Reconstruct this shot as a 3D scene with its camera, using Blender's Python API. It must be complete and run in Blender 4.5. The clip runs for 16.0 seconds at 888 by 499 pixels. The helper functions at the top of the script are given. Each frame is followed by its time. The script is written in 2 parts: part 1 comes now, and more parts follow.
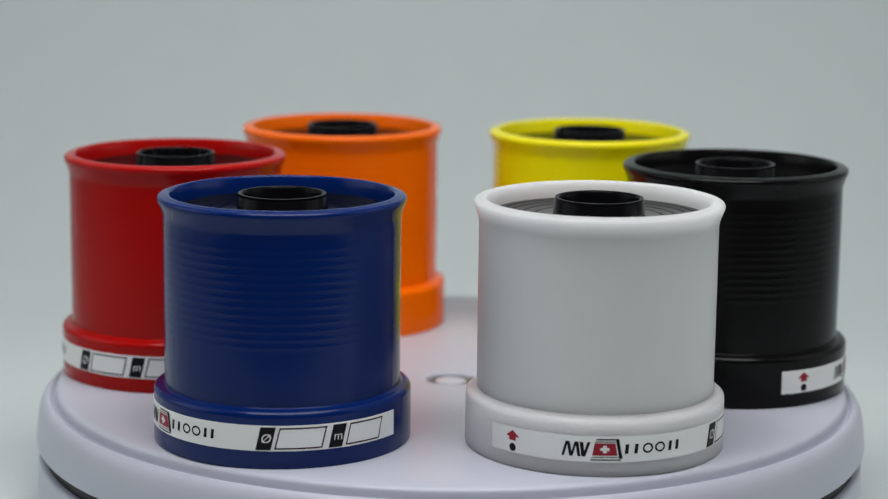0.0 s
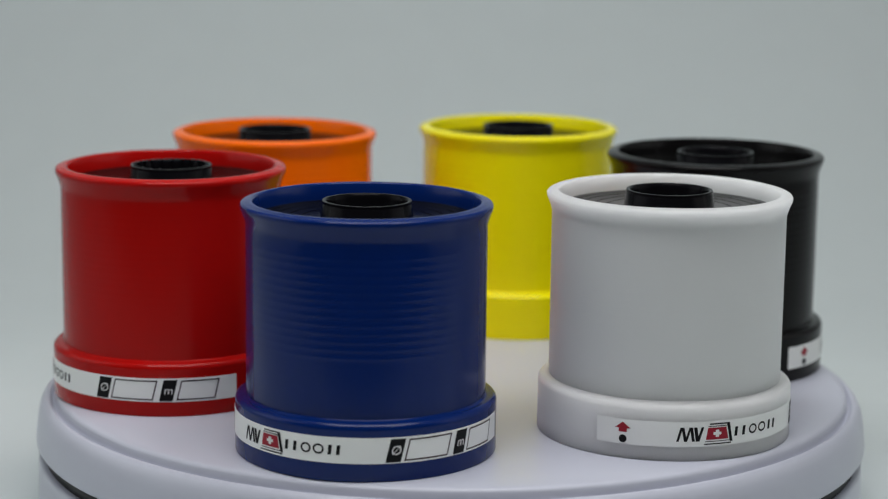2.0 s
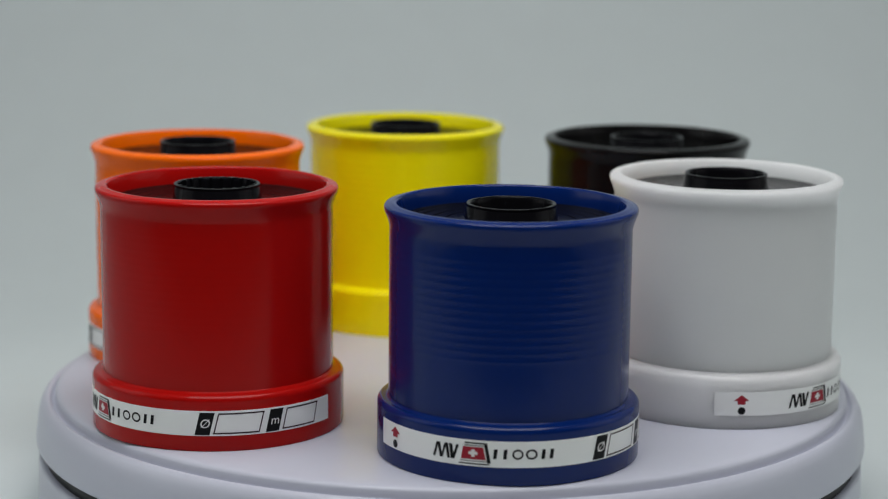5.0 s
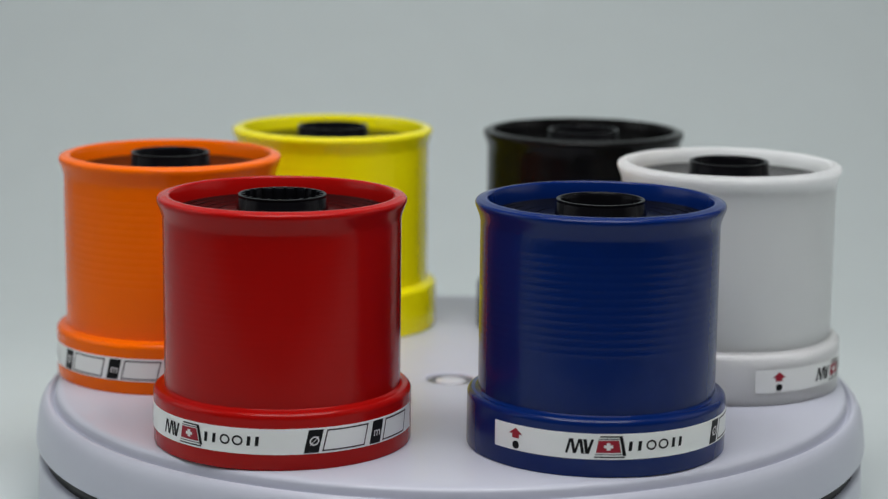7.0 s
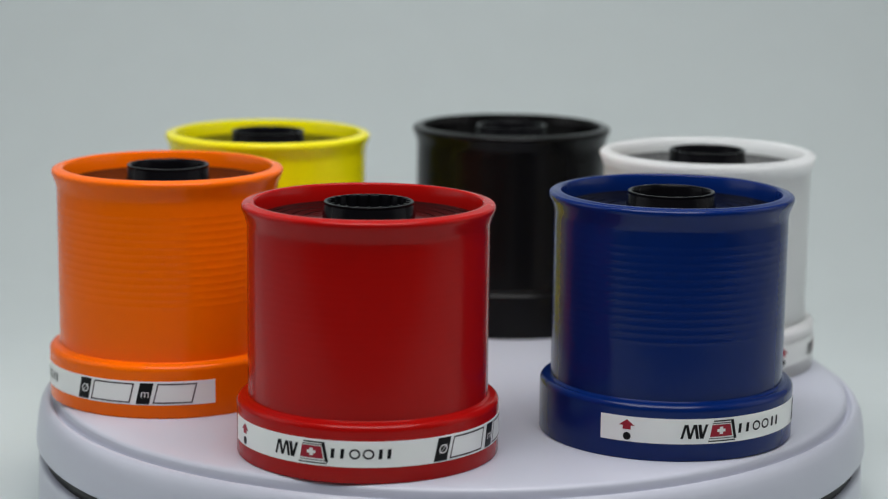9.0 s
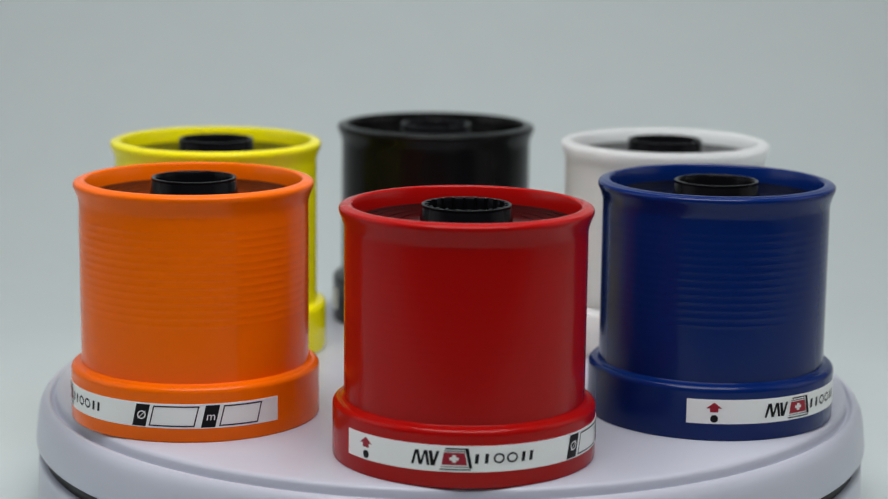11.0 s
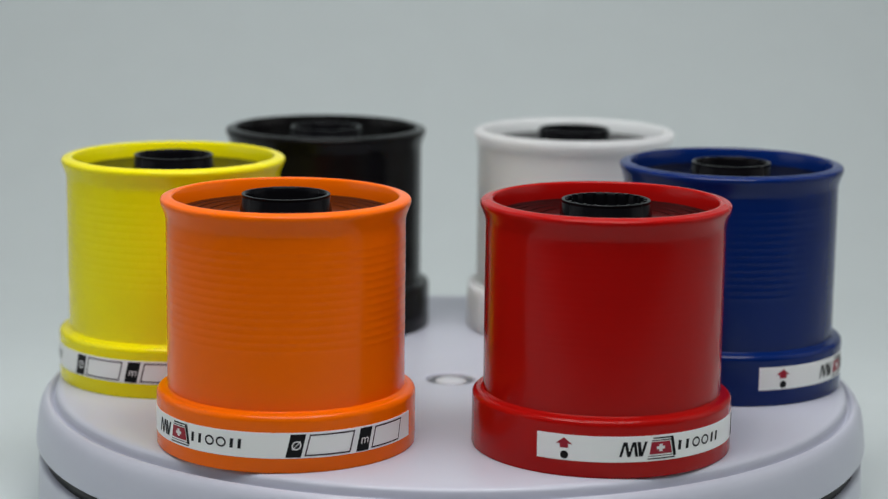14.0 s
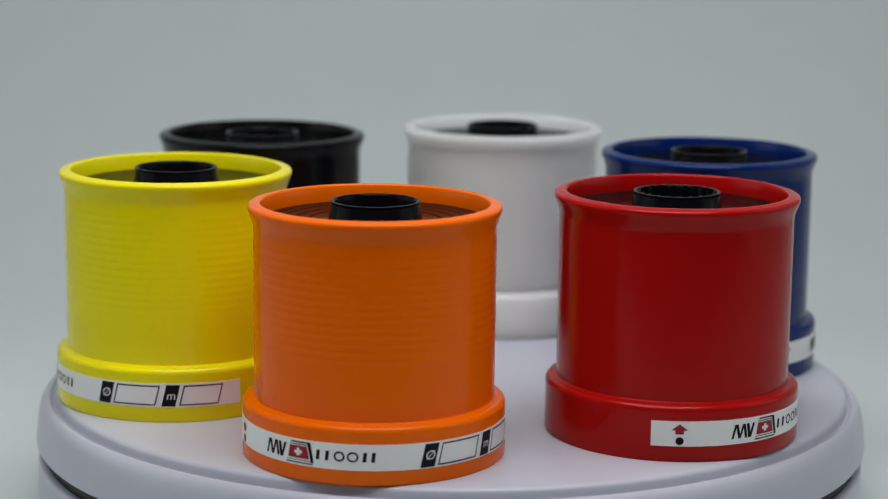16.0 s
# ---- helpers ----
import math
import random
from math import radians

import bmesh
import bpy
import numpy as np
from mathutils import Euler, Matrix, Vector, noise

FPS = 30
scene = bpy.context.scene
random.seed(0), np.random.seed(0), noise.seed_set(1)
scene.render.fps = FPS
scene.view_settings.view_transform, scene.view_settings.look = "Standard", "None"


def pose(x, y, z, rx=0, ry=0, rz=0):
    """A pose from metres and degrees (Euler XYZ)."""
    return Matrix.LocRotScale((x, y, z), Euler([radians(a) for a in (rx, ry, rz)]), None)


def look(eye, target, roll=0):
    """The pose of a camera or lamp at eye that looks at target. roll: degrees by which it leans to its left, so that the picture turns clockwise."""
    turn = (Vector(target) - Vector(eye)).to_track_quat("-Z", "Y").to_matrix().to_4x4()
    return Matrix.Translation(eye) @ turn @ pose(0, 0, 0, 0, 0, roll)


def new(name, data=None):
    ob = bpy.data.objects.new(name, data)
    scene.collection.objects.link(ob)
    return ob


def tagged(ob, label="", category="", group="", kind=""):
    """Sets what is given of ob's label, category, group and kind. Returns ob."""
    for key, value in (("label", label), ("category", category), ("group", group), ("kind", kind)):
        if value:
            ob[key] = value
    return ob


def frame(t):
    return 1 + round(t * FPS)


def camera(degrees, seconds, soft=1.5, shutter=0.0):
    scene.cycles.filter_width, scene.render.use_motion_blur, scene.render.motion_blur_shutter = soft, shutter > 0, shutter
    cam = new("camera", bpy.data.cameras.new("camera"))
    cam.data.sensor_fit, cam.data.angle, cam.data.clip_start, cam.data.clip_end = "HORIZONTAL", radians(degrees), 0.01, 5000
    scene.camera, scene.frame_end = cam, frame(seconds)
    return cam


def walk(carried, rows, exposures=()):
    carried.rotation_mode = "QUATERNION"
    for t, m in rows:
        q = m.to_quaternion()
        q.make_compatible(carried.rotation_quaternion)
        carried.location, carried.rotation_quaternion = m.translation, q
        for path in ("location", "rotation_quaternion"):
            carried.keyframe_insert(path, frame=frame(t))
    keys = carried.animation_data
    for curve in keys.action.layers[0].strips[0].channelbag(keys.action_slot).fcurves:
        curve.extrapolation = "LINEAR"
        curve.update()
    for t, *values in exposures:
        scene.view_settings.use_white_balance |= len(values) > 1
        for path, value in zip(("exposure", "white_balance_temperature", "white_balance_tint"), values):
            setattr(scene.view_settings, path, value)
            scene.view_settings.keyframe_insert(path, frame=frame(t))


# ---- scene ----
U = 0.035                      # radius of a spool's base in metres; profiles below are in this unit
TURN = 8.775                   # degrees a second, counterclockwise from above
SECONDS = 16.0
FLOOR = -0.0385                # table level
PLATE_TOP = -0.012             # top of the turning plate, in spool units

cam = camera(23.84, SECONDS, soft=1.2)
EYE = Vector((0.0, -0.6281, 0.1554))
AHEAD = Vector((-0.003986, 0.983077, -0.183150))
CAM_POSE = look(EYE, EYE + AHEAD, 0.66)
EXPOSURE = [(0.0, -0.13), (2.0, -0.24), (4.0, -0.28), (6.5, -0.18), (9.0, -0.04), (11.5, -0.06), (13.0, -0.06), (14.5, -0.13), (16.0, -0.31)]
walk(cam, [(0.0, CAM_POSE), (SECONDS, CAM_POSE)], exposures=EXPOSURE)
cam.data.dof.use_dof = True
cam.data.dof.focus_distance = 0.56
cam.data.dof.aperture_fstop = 11.0

# ---- light ----
world = bpy.data.worlds.new("dim_room")
scene.world = world
world.use_nodes = True
world.node_tree.nodes["Background"].inputs[0].default_value = (0.80, 0.90, 1.0, 1)
world.node_tree.nodes["Background"].inputs[1].default_value = 0.05


def area_lamp(name, eye, target, w, h, watts, colour):
    data = bpy.data.lights.new(name, "AREA")
    data.shape, data.size, data.size_y = "RECTANGLE", w, h
    data.energy, data.color = watts, colour
    ob = new(name, data)
    ob.matrix_world = look(eye, target)
    return ob


area_lamp("top_light_panel", (0.0, -0.17, 0.495), (0.0, -0.045, 0.0), 0.42, 0.36, 2.98, (0.99, 0.99, 1.0))
area_lamp("side_light_panel", (-0.52, -0.05, 0.31), (0.0, 0.0, 0.05), 0.40, 0.45, 0.46, (0.95, 0.98, 1.0))
area_lamp("side_light_panel", (0.52, -0.05, 0.31), (0.0, 0.0, 0.05), 0.40, 0.45, 0.32, (1.0, 0.995, 0.98))


# ---- materials ----
def material(name, colour, rough, grain=900.0, bump=0.02, tint=0.06, coat=0.0, sss=0.0, metal=0.0, rough_var=0.08, spec=0.5):
    """A surface with fine grain and a broader, faint variation of colour and gloss."""
    m = bpy.data.materials.new(name)
    m.use_nodes = True
    nt = m.node_tree
    n, l = nt.nodes, nt.links
    p = n["Principled BSDF"]
    tc = n.new("ShaderNodeTexCoord")
    big = n.new("ShaderNodeTexNoise")
    big.inputs["Scale"].default_value, big.inputs["Detail"].default_value = 55.0, 4.0
    fine = n.new("ShaderNodeTexNoise")
    fine.inputs["Scale"].default_value, fine.inputs["Detail"].default_value = grain, 3.0
    l.new(tc.outputs["Object"], big.inputs[0])
    l.new(tc.outputs["Object"], fine.inputs[0])
    mix = n.new("ShaderNodeMix")
    mix.data_type = "RGBA"
    mix.inputs["A"].default_value = (*[c * (1 - tint) for c in colour], 1)
    mix.inputs["B"].default_value = (*[min(1, c * (1 + tint)) for c in colour], 1)
    l.new(big.outputs["Fac"], mix.inputs["Factor"])
    l.new(mix.outputs["Result"], p.inputs["Base Color"])
    rr = n.new("ShaderNodeMapRange")
    rr.inputs["To Min"].default_value, rr.inputs["To Max"].default_value = max(0.02, rough - rough_var), rough + rough_var
    l.new(big.outputs["Fac"], rr.inputs["Value"])
    l.new(rr.outputs["Result"], p.inputs["Roughness"])
    b = n.new("ShaderNodeBump")
    b.inputs["Strength"].default_value, b.inputs["Distance"].default_value = bump, 0.0006
    l.new(fine.outputs["Fac"], b.inputs["Height"])
    l.new(b.outputs["Normal"], p.inputs["Normal"])
    p.inputs["Metallic"].default_value = metal
    p.inputs["Specular IOR Level"].default_value = spec
    p.inputs["Coat Weight"].default_value = coat
    if sss:
        p.inputs["Subsurface Weight"].default_value = sss
        p.inputs["Subsurface Radius"].default_value = (0.018, 0.018, 0.018)
        p.inputs["Subsurface Scale"].default_value = 1.0
    return m


PLASTIC = {
    "red": material("red_plastic", (0.405, 0.005, 0.004), 0.18, spec=0.15, tint=0.03, rough_var=0.05),
    "orange": material("orange_plastic", (0.95, 0.152, 0.001), 0.18, spec=0.14, tint=0.03, rough_var=0.05),
    "yellow": material("yellow_plastic", (0.90, 0.80, 0.003), 0.18, spec=0.20, tint=0.03, rough_var=0.05),
    "blue": material("blue_plastic", (0.002, 0.017, 0.121), 0.18, spec=0.22, tint=0.03, rough_var=0.05),
    "white": material("white_plastic", (0.70, 0.715, 0.71), 0.36, spec=0.22, tint=0.02, sss=1.0),
    "white_base": material("thick_white_plastic", (0.81, 0.815, 0.81), 0.34, spec=0.25, tint=0.02, sss=1.0),
    "black": material("black_plastic", (0.005, 0.0048, 0.005), 0.20, spec=0.15, rough_var=0.05),
}
M_HUB = material("hub_black_plastic", (0.004, 0.004, 0.005), 0.20, spec=0.06, rough_var=0.03)
M_DISC = material("disc_black_plastic", (0.005, 0.005, 0.005), 0.09, spec=0.045, rough_var=0.03)
M_PLATE = material("white_turntable_plastic", (0.525, 0.54, 0.62), 0.33, bump=0.0, tint=0.01, rough_var=0.0, spec=0.45)
# grey stands in for shade inside the centre hole
M_RING = material("grey_ring_shade", (0.11, 0.11, 0.12), 0.35)
# light, glossy colour for the bright reflection on the hole's floor
M_CAP = material("white_cap_glint", (0.58, 0.59, 0.63), 0.15, bump=0.0, tint=0.01, rough_var=0.0)
# near-black, so the gap's shade is in the colour
M_GAP = material("dark_gap_shade", (0.004, 0.005, 0.006), 0.6)
M_PAPER = material("sticker_paper", (0.88, 0.89, 0.87), 0.40, tint=0.03)
M_INK = material("black_ink", (0.008, 0.008, 0.009), 0.40, spec=0.12)
M_INKRED = material("red_ink", (0.33, 0.016, 0.032), 0.40, spec=0.2)
M_INKWHITE = material("white_ink", (0.80, 0.78, 0.77), 0.45)
M_LINE = material("outline_ink", (0.035, 0.016, 0.02), 0.40, spec=0.15)
M_SWEEP = material("white_backdrop_paper", (0.67, 0.73, 0.73), 0.9, grain=300, bump=0.05, tint=0.025)
M_TENT = material("white_tent_fabric", (0.80, 0.80, 0.80), 0.95, grain=600, bump=0.1, tint=0.02)
M_ROOM = material("dim_room_paint", (0.07, 0.07, 0.07), 0.8, grain=40, bump=0.1)


# ---- builders ----
def mesh_of(name, bm, mat, smooth=True):
    bmesh.ops.recalc_face_normals(bm, faces=bm.faces[:])
    me = bpy.data.meshes.new(name)
    bm.to_mesh(me)
    bm.free()
    me.materials.append(mat)
    for f in me.polygons:
        f.use_smooth = smooth
    return me


def part(name, bm, mat, parent, label="", smooth=True):
    ob = new(name, mesh_of(name, bm, mat, smooth))
    ob.parent = parent
    return tagged(ob, label)


def lathe(profile, n=128, scale=U, close=False):
    """A turned solid from (radius, height) pairs; radius 0 makes a pole."""
    bm = bmesh.new()
    rings = []
    for r, z in profile:
        if r < 1e-6:
            rings.append([bm.verts.new((0, 0, z * scale))])
        else:
            rings.append([bm.verts.new((r * scale * math.cos(2 * math.pi * i / n), r * scale * math.sin(2 * math.pi * i / n), z * scale)) for i in range(n)])
    pairs = list(zip(rings, rings[1:])) + ([(rings[-1], rings[0])] if close else [])
    for a, b in pairs:
        for i in range(n):
            j = (i + 1) % n
            if len(a) == 1:
                bm.faces.new((a[0], b[j], b[i]))
            elif len(b) == 1:
                bm.faces.new((a[i], a[j], b[0]))
            else:
                bm.faces.new((a[i], a[j], b[j], b[i]))
    return bm


def arc(cx, cz, r, a0, a1, n=6):
    return [(cx + r * math.cos(radians(a0 + (a1 - a0) * i / n)), cz + r * math.sin(radians(a0 + (a1 - a0) * i / n))) for i in range(n + 1)]


def on_round(a, z, r):
    """A place on the round base: angle in degrees, height and radius in spool units."""
    return (r * U * math.cos(radians(a)), r * U * math.sin(radians(a)), z * U)


def bar(bm, a0, a1, z0, z1, r, slant=0.0):
    """A printed bar wrapped round the base; slant: degrees by which its top leans forward."""
    n = max(1, math.ceil((a1 - a0) / 1.5))
    low = [bm.verts.new(on_round(a0 + (a1 - a0) * i / n - slant / 2, z0, r)) for i in range(n + 1)]
    top = [bm.verts.new(on_round(a0 + (a1 - a0) * i / n + slant / 2, z1, r)) for i in range(n + 1)]
    for i in range(n):
        bm.faces.new((low[i], low[i + 1], top[i + 1], top[i]))


def outline(bm, a0, a1, z0, z1, r, slant, w):
    """A printed box outline; w: line width in spool units."""
    wa = math.degrees(w)
    k = slant / (z1 - z0)
    bar(bm, a0 - slant / 2, a1 - slant / 2, z0, z0 + w, r)
    bar(bm, a0 + slant / 2, a1 + slant / 2, z1 - w, z1, r)
    bar(bm, a0, a0 + wa, z0 + w, z1 - w, r, k * (z1 - z0 - 2 * w))
    bar(bm, a1 - wa, a1, z0 + w, z1 - w, r, k * (z1 - z0 - 2 * w))


def sign(text, a, z, size, r, lean=0.15):
    """One printed character, bent round the base."""
    cu = bpy.data.curves.new("sign", "FONT")
    cu.body, cu.size, cu.align_x, cu.align_y, cu.shear = text, size, "CENTER", "CENTER", lean
    cu.resolution_u = 4
    ob = new("sign", cu)
    bpy.context.view_layer.update()
    me = bpy.data.meshes.new_from_object(ob.evaluated_get(bpy.context.evaluated_depsgraph_get()))
    bpy.data.objects.remove(ob)
    bm = bmesh.new()
    bm.from_mesh(me)
    bpy.data.meshes.remove(me)
    for v in bm.verts:
        v.co = on_round(a + math.degrees(v.co.x), z + v.co.y, r)
    return bm


# ---- the setting ----
def sweep():
    """A seamless paper sheet that lies on the table and curves up behind the turntable."""
    line = [(-0.33, FLOOR), (-0.25, FLOOR), (-0.1, FLOOR), (0.15, FLOOR)]
    R, y0 = 0.30, 0.22
    line += [(y0 + R * math.sin(radians(a)), FLOOR + R - R * math.cos(radians(a))) for a in range(0, 91, 5)]
    line += [(y0 + R, 0.5), (y0 + R, 0.9)]
    bm = bmesh.new()
    xs = [-0.75 + 1.5 * i / 12 for i in range(13)]
    for dz in (0.0, -0.0008):
        rows = [[bm.verts.new((x, y + (0.0008 if dz and z > FLOOR + R else 0), z + dz)) for x in xs] for y, z in line]
        for a, b in zip(rows, rows[1:]):
            for i in range(12):
                bm.faces.new((a[i], a[i + 1], b[i + 1], b[i]))
    ob = new("backdrop", mesh_of("backdrop", bm, M_SWEEP))
    tagged(ob, "seamless white paper backdrop curving up behind the turntable", "backdrop", kind="structure")


def slab(name, x0, x1, y0, y1, z0, z1, mat, label, category):
    bm = bmesh.new()
    bmesh.ops.create_cube(bm, size=1)
    for v in bm.verts:
        v.co = ((x0 + x1) / 2 + v.co.x * (x1 - x0), (y0 + y1) / 2 + v.co.y * (y1 - y0), (z0 + z1) / 2 + v.co.z * (z1 - z0))
    ob = new(name, mesh_of(name, bm, mat, False))
    return tagged(ob, label, category, kind="structure")


sweep()
slab("wall_west", -0.79, -0.76, -0.45, 0.55, FLOOR, 0.92, M_TENT, "white fabric side of the photo tent", "wall")
slab("wall_east", 0.76, 0.79, -0.45, 0.55, FLOOR, 0.92, M_TENT, "white fabric side of the photo tent", "wall")
slab("ceiling", -0.79, 0.79, -0.45, 0.55, 0.93, 0.95, M_TENT, "white fabric top of the photo tent", "ceiling")
slab("floor", -1.2, 1.2, -1.3, 0.8, FLOOR - 0.04, FLOOR - 0.004, M_ROOM, "plain dark table top under the photo tent", "table top")
slab("wall_south", -1.2, 1.2, -1.34, -1.3, FLOOR - 0.04, 1.3, M_ROOM, "plain dim wall behind the camera", "wall")
slab("wall_1", -1.24, -1.2, -1.34, 0.84, FLOOR - 0.04, 1.3, M_ROOM, "plain dim wall of the room", "wall")
slab("wall_2", 1.2, 1.24, -1.34, 0.84, FLOOR - 0.04, 1.3, M_ROOM, "plain dim wall of the room", "wall")
slab("wall_3", -1.2, 1.2, 0.8, 0.84, FLOOR - 0.04, 1.3, M_ROOM, "plain dim wall of the room", "wall")
slab("ceiling_1", -1.24, 1.24, -1.34, 0.84, 1.3, 1.34, M_ROOM, "plain dim ceiling of the room", "ceiling")


# ---- the turntable ----
def turntable():
    table = new("turntable")
    table.location = (0, 0, FLOOR)
    tagged(table, "round white plastic motorised display turntable with grooved rim", "turntable")
    up = -FLOOR + PLATE_TOP * U
    prof = [(0, -0.11), (0.205, -0.11), (0.212, -0.060), (0.220, -0.046), (0.236, -0.042), (0.40, -0.040), (0.60, -0.032), (0.85, -0.016), (1.1, -0.005), (1.35, 0.0), (2.2, 0.0), (3.2, 0.0), (3.34, -0.002), (3.385, -0.008),
            (3.402, -0.018), (3.412, -0.036), (3.417, -0.080), (3.422, -0.112), (3.432, -0.118), (3.444, -0.110), (3.452, -0.090), (3.462, -0.078), (3.478, -0.074), (3.497, -0.082), (3.524, -0.112), (3.545, -0.160),
            (3.560, -0.23), (3.570, -0.31), (3.580, -0.41), (3.580, -0.440), (3.572, -0.455), (3.55, -0.459), (0, -0.459)]
    plate = part("plate", lathe(prof, 256), M_PLATE, table, "glossy white round plate with a shallow groove near its rim")
    plate.location = (0, 0, up)
    # added ring: the hole's shaded wall as a darker colour
    part("centre_shade_ring", lathe([(0, -0.112), (0.207, -0.112), (0.206, -0.070), (0.200, -0.062), (0.150, -0.062), (0.144, -0.068), (0, -0.07)], 64), M_RING, plate, "grey ring for the shaded wall of the plate's centre hole")
    # added bump that gives the bright streak inside the centre hole
    part("centre_glint_cap", lathe([(0.138, -0.074), (0.136, -0.060), (0.126, -0.053), (0.07, -0.049), (0, -0.048)], 64), M_CAP, plate, "small shiny white cap for the bright reflection in the plate's centre hole")
    # added ring that darkens the gap between plate and base
    gap = part("gap_shade_ring", lathe([(0, -0.45), (3.512, -0.45), (3.512, -0.595), (0, -0.595)], 192), M_GAP, table, "near-black ring for the shade in the gap under the plate")
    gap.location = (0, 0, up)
    low = FLOOR / U - PLATE_TOP
    base = part("base", lathe([(0, -0.574), (3.53, -0.574), (3.552, -0.580), (3.562, -0.596), (3.564, -0.645), (3.572, low + 0.06), (3.55, low + 0.01), (3.5, low), (0, low)], 192), M_PLATE, table)
    base.location = (0, 0, up)
    return table, plate


TABLE, PLATE = turntable()


# ---- the spools ----
def base_profile():
    p = [(0, 0.0), (0.93, 0.0), (0.94, PLATE_TOP), (0.988, PLATE_TOP)]
    p += arc(0.990, PLATE_TOP + 0.010, 0.010, -90, 0, 4)
    p += [(1.0, 0.1), (1.0, 0.3), (1.0, 0.370)]
    p += arc(0.954, 0.374, 0.046, 0, 84, 9)
    p += [(0.945, 0.421), (0.934, 0.423), (0.925, 0.428), (0.912, 0.436)]
    return p


def body_profile(rib):
    p = [(0.915, 0.42), (0.915, 0.46), (0.915, 0.52), (0.915, 0.84)]
    z = 0.86
    while z < 1.64:
        p += [(0.9150, z), (0.915 + 0.5 * rib, z + 0.014), (0.915 + rib, z + 0.022), (0.915 + 0.5 * rib, z + 0.032), (0.9150, z + 0.044)]
        z += 0.0605
    p += [(0.915, 1.68)]
    return p + rim_profile()


def rim_profile():
    p = [(0.9152, 1.715), (0.9162, 1.730), (0.920, 1.750), (0.928, 1.776), (0.9375, 1.802), (0.946, 1.824), (0.952, 1.838), (0.9562, 1.850)]
    p += arc(0.930, 1.8645, 0.0272, -14, 92, 9)
    p += [(0.915, 1.8955), (0.900, 1.9005)]
    p += arc(0.880, 1.882, 0.020, 90, 170, 5)
    p += [(0.853, 1.845), (0.848, 1.80), (0.846, 1.74)]
    return p


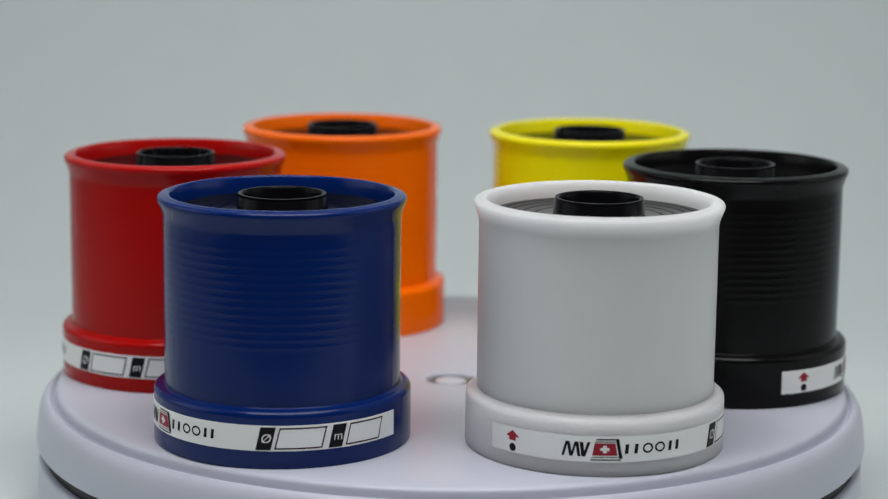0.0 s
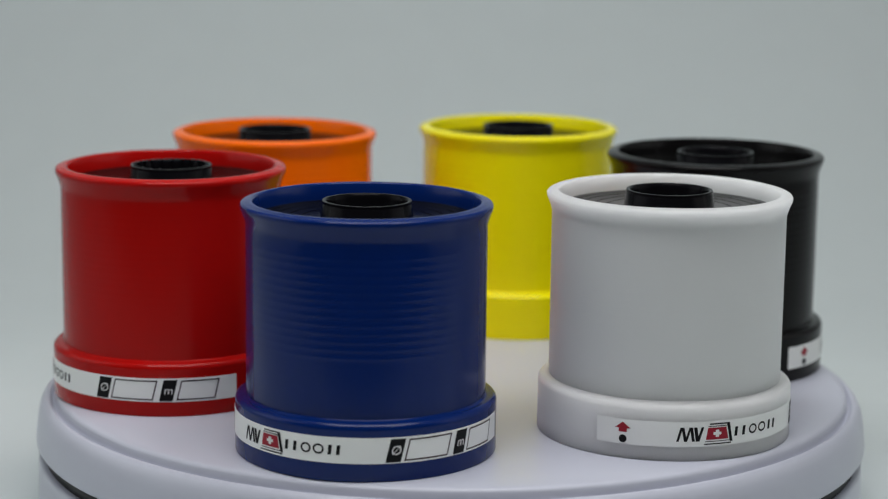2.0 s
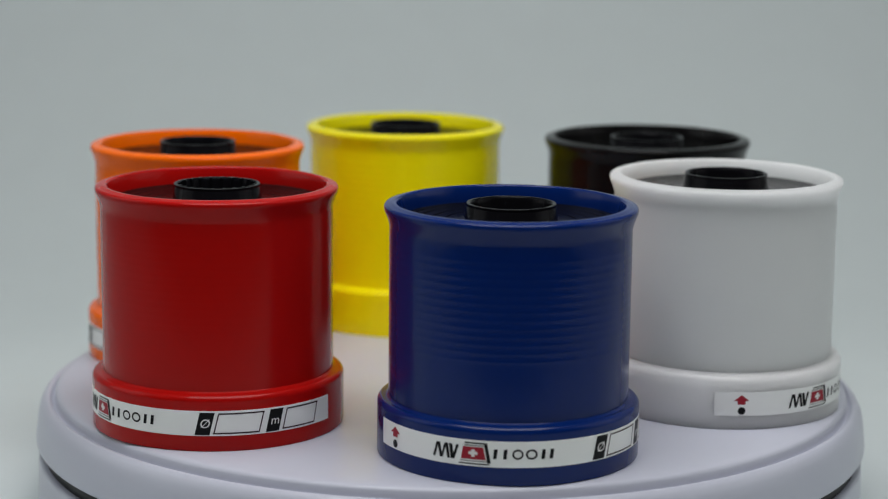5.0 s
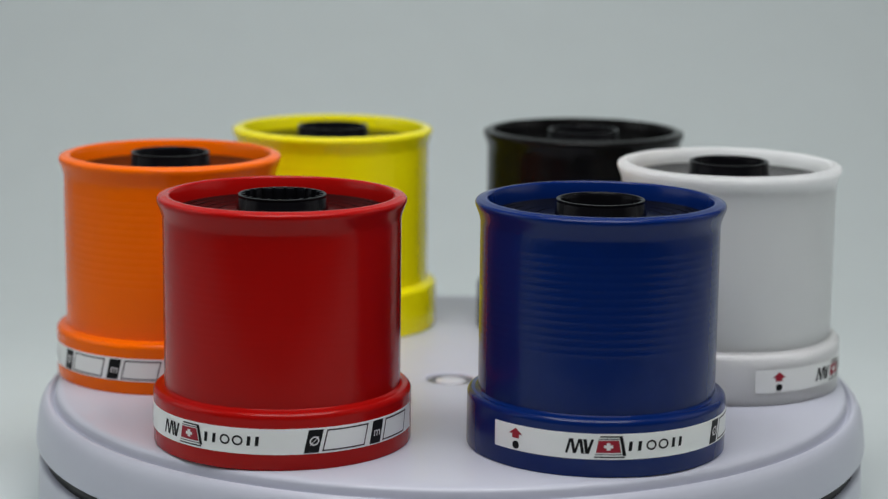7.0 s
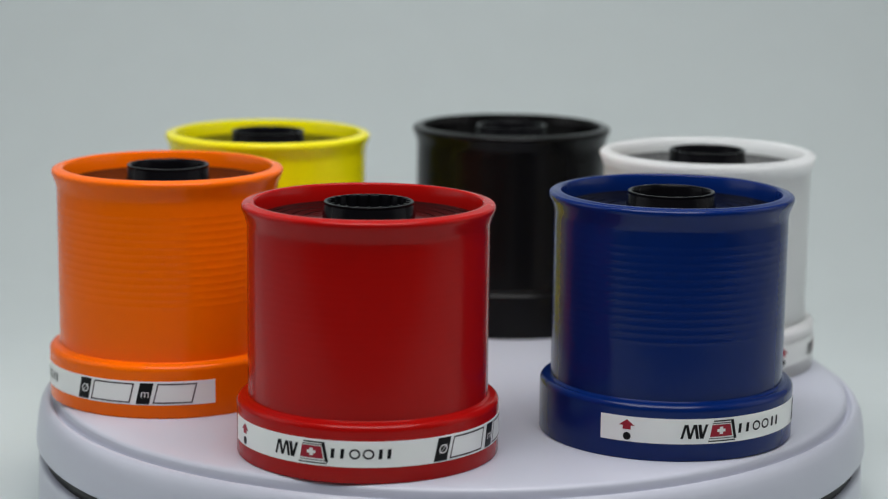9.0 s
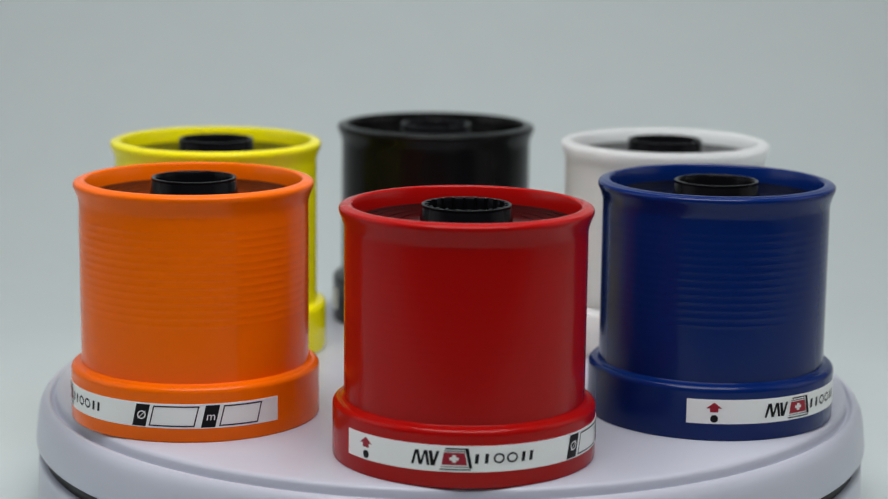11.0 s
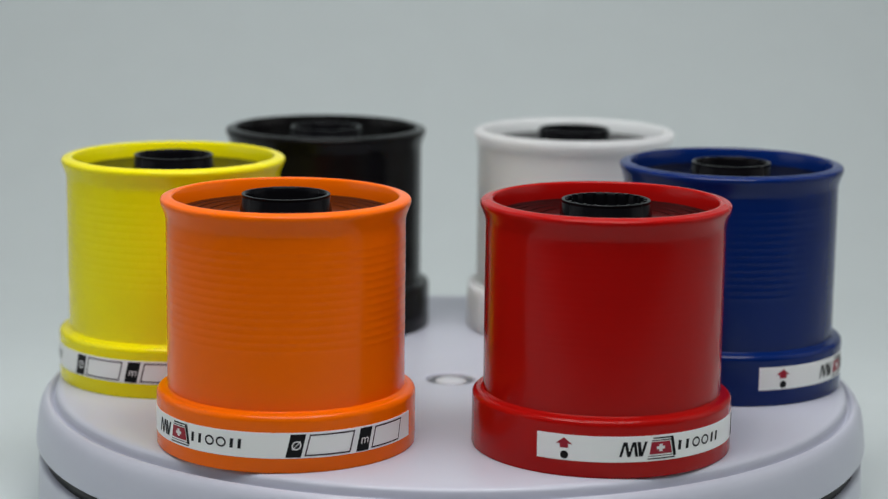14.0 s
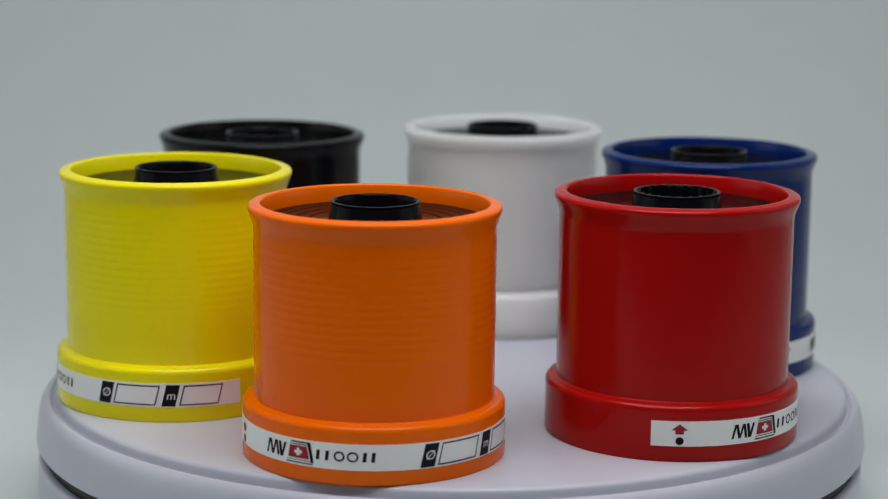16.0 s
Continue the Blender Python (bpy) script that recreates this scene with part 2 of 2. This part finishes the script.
def label_on(spool, dz):
    r0 = 1.0028
    bm = bmesh.new()
    za, zb = 0.106 + dz, 0.300 + dz
    n = 120
    cols = []
    for i in range(n + 1):
        a = -61.2 + (113.6 + 61.2) * i / n
        cols.append([bm.verts.new(on_round(a, z, r)) for z, r in ((za, 0.9995), (za, r0), (zb, r0), (zb, 0.9995))])
    for a, b in zip(cols, cols[1:]):
        for k in range(3):
            bm.faces.new((a[k], b[k], b[k + 1], a[k + 1]))
    bm.faces.new(cols[0])
    bm.faces.new(cols[-1][::-1])
    label = part("label", bm, M_PAPER, spool, "white paper sticker wrapped round the base", smooth=False)
    r1, r2, r3 = 1.0046, 1.0062, 1.0078
    # red arrow and black dot
    bm = bmesh.new()
    z = 0.200 + dz
    vs = [bm.verts.new(on_round(-48.9 + a, z + h, r1)) for a, h in ((-1.8, 0), (1.8, 0), (1.8, 0.030), (3.6, 0.030), (0, 0.078), (-3.6, 0.030), (-1.8, 0.030))]
    bm.faces.new(vs)
    part("arrow_mark", bm, M_INKRED, label, "dark red printed arrow")
    bm = bmesh.new()
    bm.faces.new([bm.verts.new(on_round(-48.8 + 1.75 * math.cos(k * math.pi / 12), 0.148 + dz + 0.0305 * math.sin(k * math.pi / 12), r1)) for k in range(24)])
    part("dot_mark", bm, M_INK, label, "black printed dot")
    # the maker's mark as plain slanted strokes
    zl, zh = 0.148 + dz, 0.258 + dz
    for a, w, lean in ((-24.8, 1.1, 1.7), (-22.9, 1.3, -1.3), (-21.0, 1.0, 1.9), (-19.3, 1.3, -1.0), (-17.6, 1.5, -0.9), (-15.7, 1.2, 2.0)):
        bm = bmesh.new()
        bar(bm, a, a + w, zl, zh, r1, lean)
        part("stroke_mark", bm, M_INK, label, "dark slanted printed stroke")
    # a dark red emblem, narrower at its top, with a white cross and dark lines round it
    bm = bmesh.new()
    low = [bm.verts.new(on_round(-12.6 + 10.6 * k / 6, 0.158 + dz, r1)) for k in range(7)]
    top = [bm.verts.new(on_round(-11.7 + 8.6 * k / 6, 0.250 + dz, r1)) for k in range(7)]
    for k in range(6):
        bm.faces.new((low[k], low[k + 1], top[k + 1], top[k]))
    part("emblem", bm, M_INKRED, label, "dark red emblem")
    bm = bmesh.new()
    bar(bm, -9.3, -5.5, 0.194 + dz, 0.216 + dz, r2)
    bar(bm, -8.2, -6.6, 0.216 + dz, 0.233 + dz, r2)
    bar(bm, -8.2, -6.6, 0.177 + dz, 0.194 + dz, r2)
    part("emblem_cross", bm, M_INKWHITE, label, "white cross on the emblem")
    bm = bmesh.new()
    bar(bm, -11.0, -2.6, 0.274 + dz, 0.284 + dz, r1)
    bar(bm, -11.6, -2.7, 0.258 + dz, 0.264 + dz, r1)
    bar(bm, -2.1, -0.7, 0.135 + dz, 0.284 + dz, r2, -1.7)
    bar(bm, -13.4, -0.5, 0.120 + dz, 0.129 + dz, r1)
    bar(bm, -13.0, -1.2, 0.142 + dz, 0.147 + dz, r1)
    part("emblem_frame", bm, M_INK, label, "dark lines framing the emblem")
    # the word beside it as plain bars and rings
    for a0, a1, lean in ((1.2, 2.7, 0.4), (5.3, 6.8, 0.4), (8.9, 13.6, None), (14.5, 19.4, None), (21.2, 22.7, 0.4), (24.8, 26.3, 0.4)):
        bm, ring = bmesh.new(), lean is None
        if ring:
            c, n, w, lw = (a0 + a1) / 2, 24, (a1 - a0) / 2, 0.0135
            rings = [[bm.verts.new(on_round(c + (w - math.degrees(k)) * math.cos(2 * math.pi * i / n), 0.206 + dz + (0.0385 - k) * math.sin(2 * math.pi * i / n), r1)) for i in range(n)] for k in (0.0, lw)]
            for i in range(n):
                bm.faces.new((rings[0][i], rings[0][(i + 1) % n], rings[1][(i + 1) % n], rings[1][i]))
        else:
            bar(bm, a0, a1, 0.170 + dz, 0.242 + dz, r1, lean)
        part("word_ring" if ring else "word_bar", bm, M_INK, label, "small dark printed shape")
    # two black fields with a sign each, and two empty boxes
    for a0, a1, text, b0, b1 in ((46.3, 52.8, "\u00d8", 54.3, 74.8), (77.6, 83.9, "m", 85.6, 103.8)):
        bm = bmesh.new()
        bar(bm, a0, a1, 0.114 + dz, 0.288 + dz, r1, 2.3)
        part("sign_field", bm, M_INK, label, "black printed field")
        part("sign", sign(text, (a0 + a1) / 2, 0.199 + dz, 0.098, r2), M_INKWHITE, label, "white printed sign")
        bm = bmesh.new()
        outline(bm, b0, b1, 0.120 + dz, 0.283 + dz, r1, 2.3, 0.0105)
        part("box_outline", bm, M_LINE, label, "thin dark outline of an empty box")


def hub_teeth(top):
    bm = bmesh.new()
    n = 22
    for k in range(n):
        c, s = math.cos(2 * math.pi * k / n), math.sin(2 * math.pi * k / n)
        m = Matrix(((c, -s, 0, 0), (s, c, 0, 0), (0, 0, 1, 0), (0, 0, 0, 1)))
        pts = [(0.311, -0.012), (0.286, -0.007), (0.286, 0.007), (0.311, 0.012)]
        lo = [bm.verts.new(m @ Vector((x * U, y * U, 1.40 * U))) for x, y in pts]
        hi = [bm.verts.new(m @ Vector((x * U, y * U, top * U))) for x, y in pts]
        for i in range(3):
            bm.faces.new((lo[i], lo[i + 1], hi[i + 1], hi[i]))
        bm.faces.new(hi)
    return bm


def disc_profile():
    """The black disc round the hub, with narrow ring grooves."""
    p = [(0.33, 1.68), (0.852, 1.68), (0.852, 1.758), (0.836, 1.758), (0.836, 1.774)]
    for r in (0.775, 0.70, 0.60, 0.50):
        z = 1.76 + 0.014 * (r - 0.33) / 0.5
        p += [(r + 0.007, z), (r + 0.007, z - 0.012), (r - 0.007, z - 0.012), (r - 0.007, z)]
    return p + [(0.33, 1.760)]


def spool(colour, x, y, yaw, dz, teeth=1.73, rise=0.0):
    ob = new("line_spool")
    tagged(ob, "%s plastic fishing line spool with black hub and white sticker" % colour, "spool", group="spools on the turntable")
    m = PLASTIC[colour]
    part("base", lathe(base_profile()), PLASTIC.get(colour + "_base", m), ob, "wider %s foot ring of the spool" % colour)
    part("body", lathe(body_profile({"white": 0.0003, "red": 0.0005, "yellow": 0.0012, "orange": 0.0019}.get(colour, 0.0010))), m, ob, "%s barrel with fine moulded ribs and a flared lip" % colour)
    part("hub_disc", lathe(disc_profile(), 128, close=True), M_DISC, ob, "recessed glossy black disc with fine rings inside the lip", smooth=False)
    hub = part("hub", lathe([(0.350, 1.68), (0.350, 1.815), (0.346, 1.819), (0.346, 1.842), (0.342, 1.846), (0.342, 1.872), (0.338, 1.876), (0.338, 1.884)] + arc(0.333, 1.893, 0.006, 0, 90, 3)
                            + [(0.318, 1.899), (0.312, 1.896), (0.306, 1.88), (0.300, 1.86), (0.292, 0.62), (0.0, 0.62)], 96), M_HUB, ob, "raised glossy black hub collar round a deep bore")
    part("hub_teeth", hub_teeth(teeth), M_HUB, hub, "small black splines inside the hub", smooth=False)
    hub.location.z = rise * U
    label_on(ob, dz)
    return ob, x, y, yaw


SPOOLS = [
    spool("white", 0.03907, -0.07317, -81.68, -0.004, rise=0.010),
    spool("blue", -0.04588, -0.06987, -142.22, 0.021),
    spool("red", -0.08459, 0.00605, 176.75, 0.006, teeth=1.9005),
    spool("orange", -0.03757, 0.07735, 106.02, -0.004, rise=0.012),
    spool("yellow", 0.04541, 0.07104, 52.80, 0.009, rise=0.008),
    spool("black", 0.08442, -0.00351, -10.0, 0.0),
]


# ---- what moves ----
def motions():
    times = [0.5 * k for k in range(int(SECONDS * 2) + 1)]
    walk(PLATE, [(t, pose(0, 0, -FLOOR + PLATE_TOP * U, 0, 0, TURN * t)) for t in times])
    for ob, x, y, yaw in SPOOLS:
        rows = []
        for t in times:
            c, s = math.cos(radians(TURN * t)), math.sin(radians(TURN * t))
            rows.append((t, pose(x * c - y * s, x * s + y * c, 0.0, 0, 0, yaw + TURN * t)))
        walk(ob, rows)


motions()
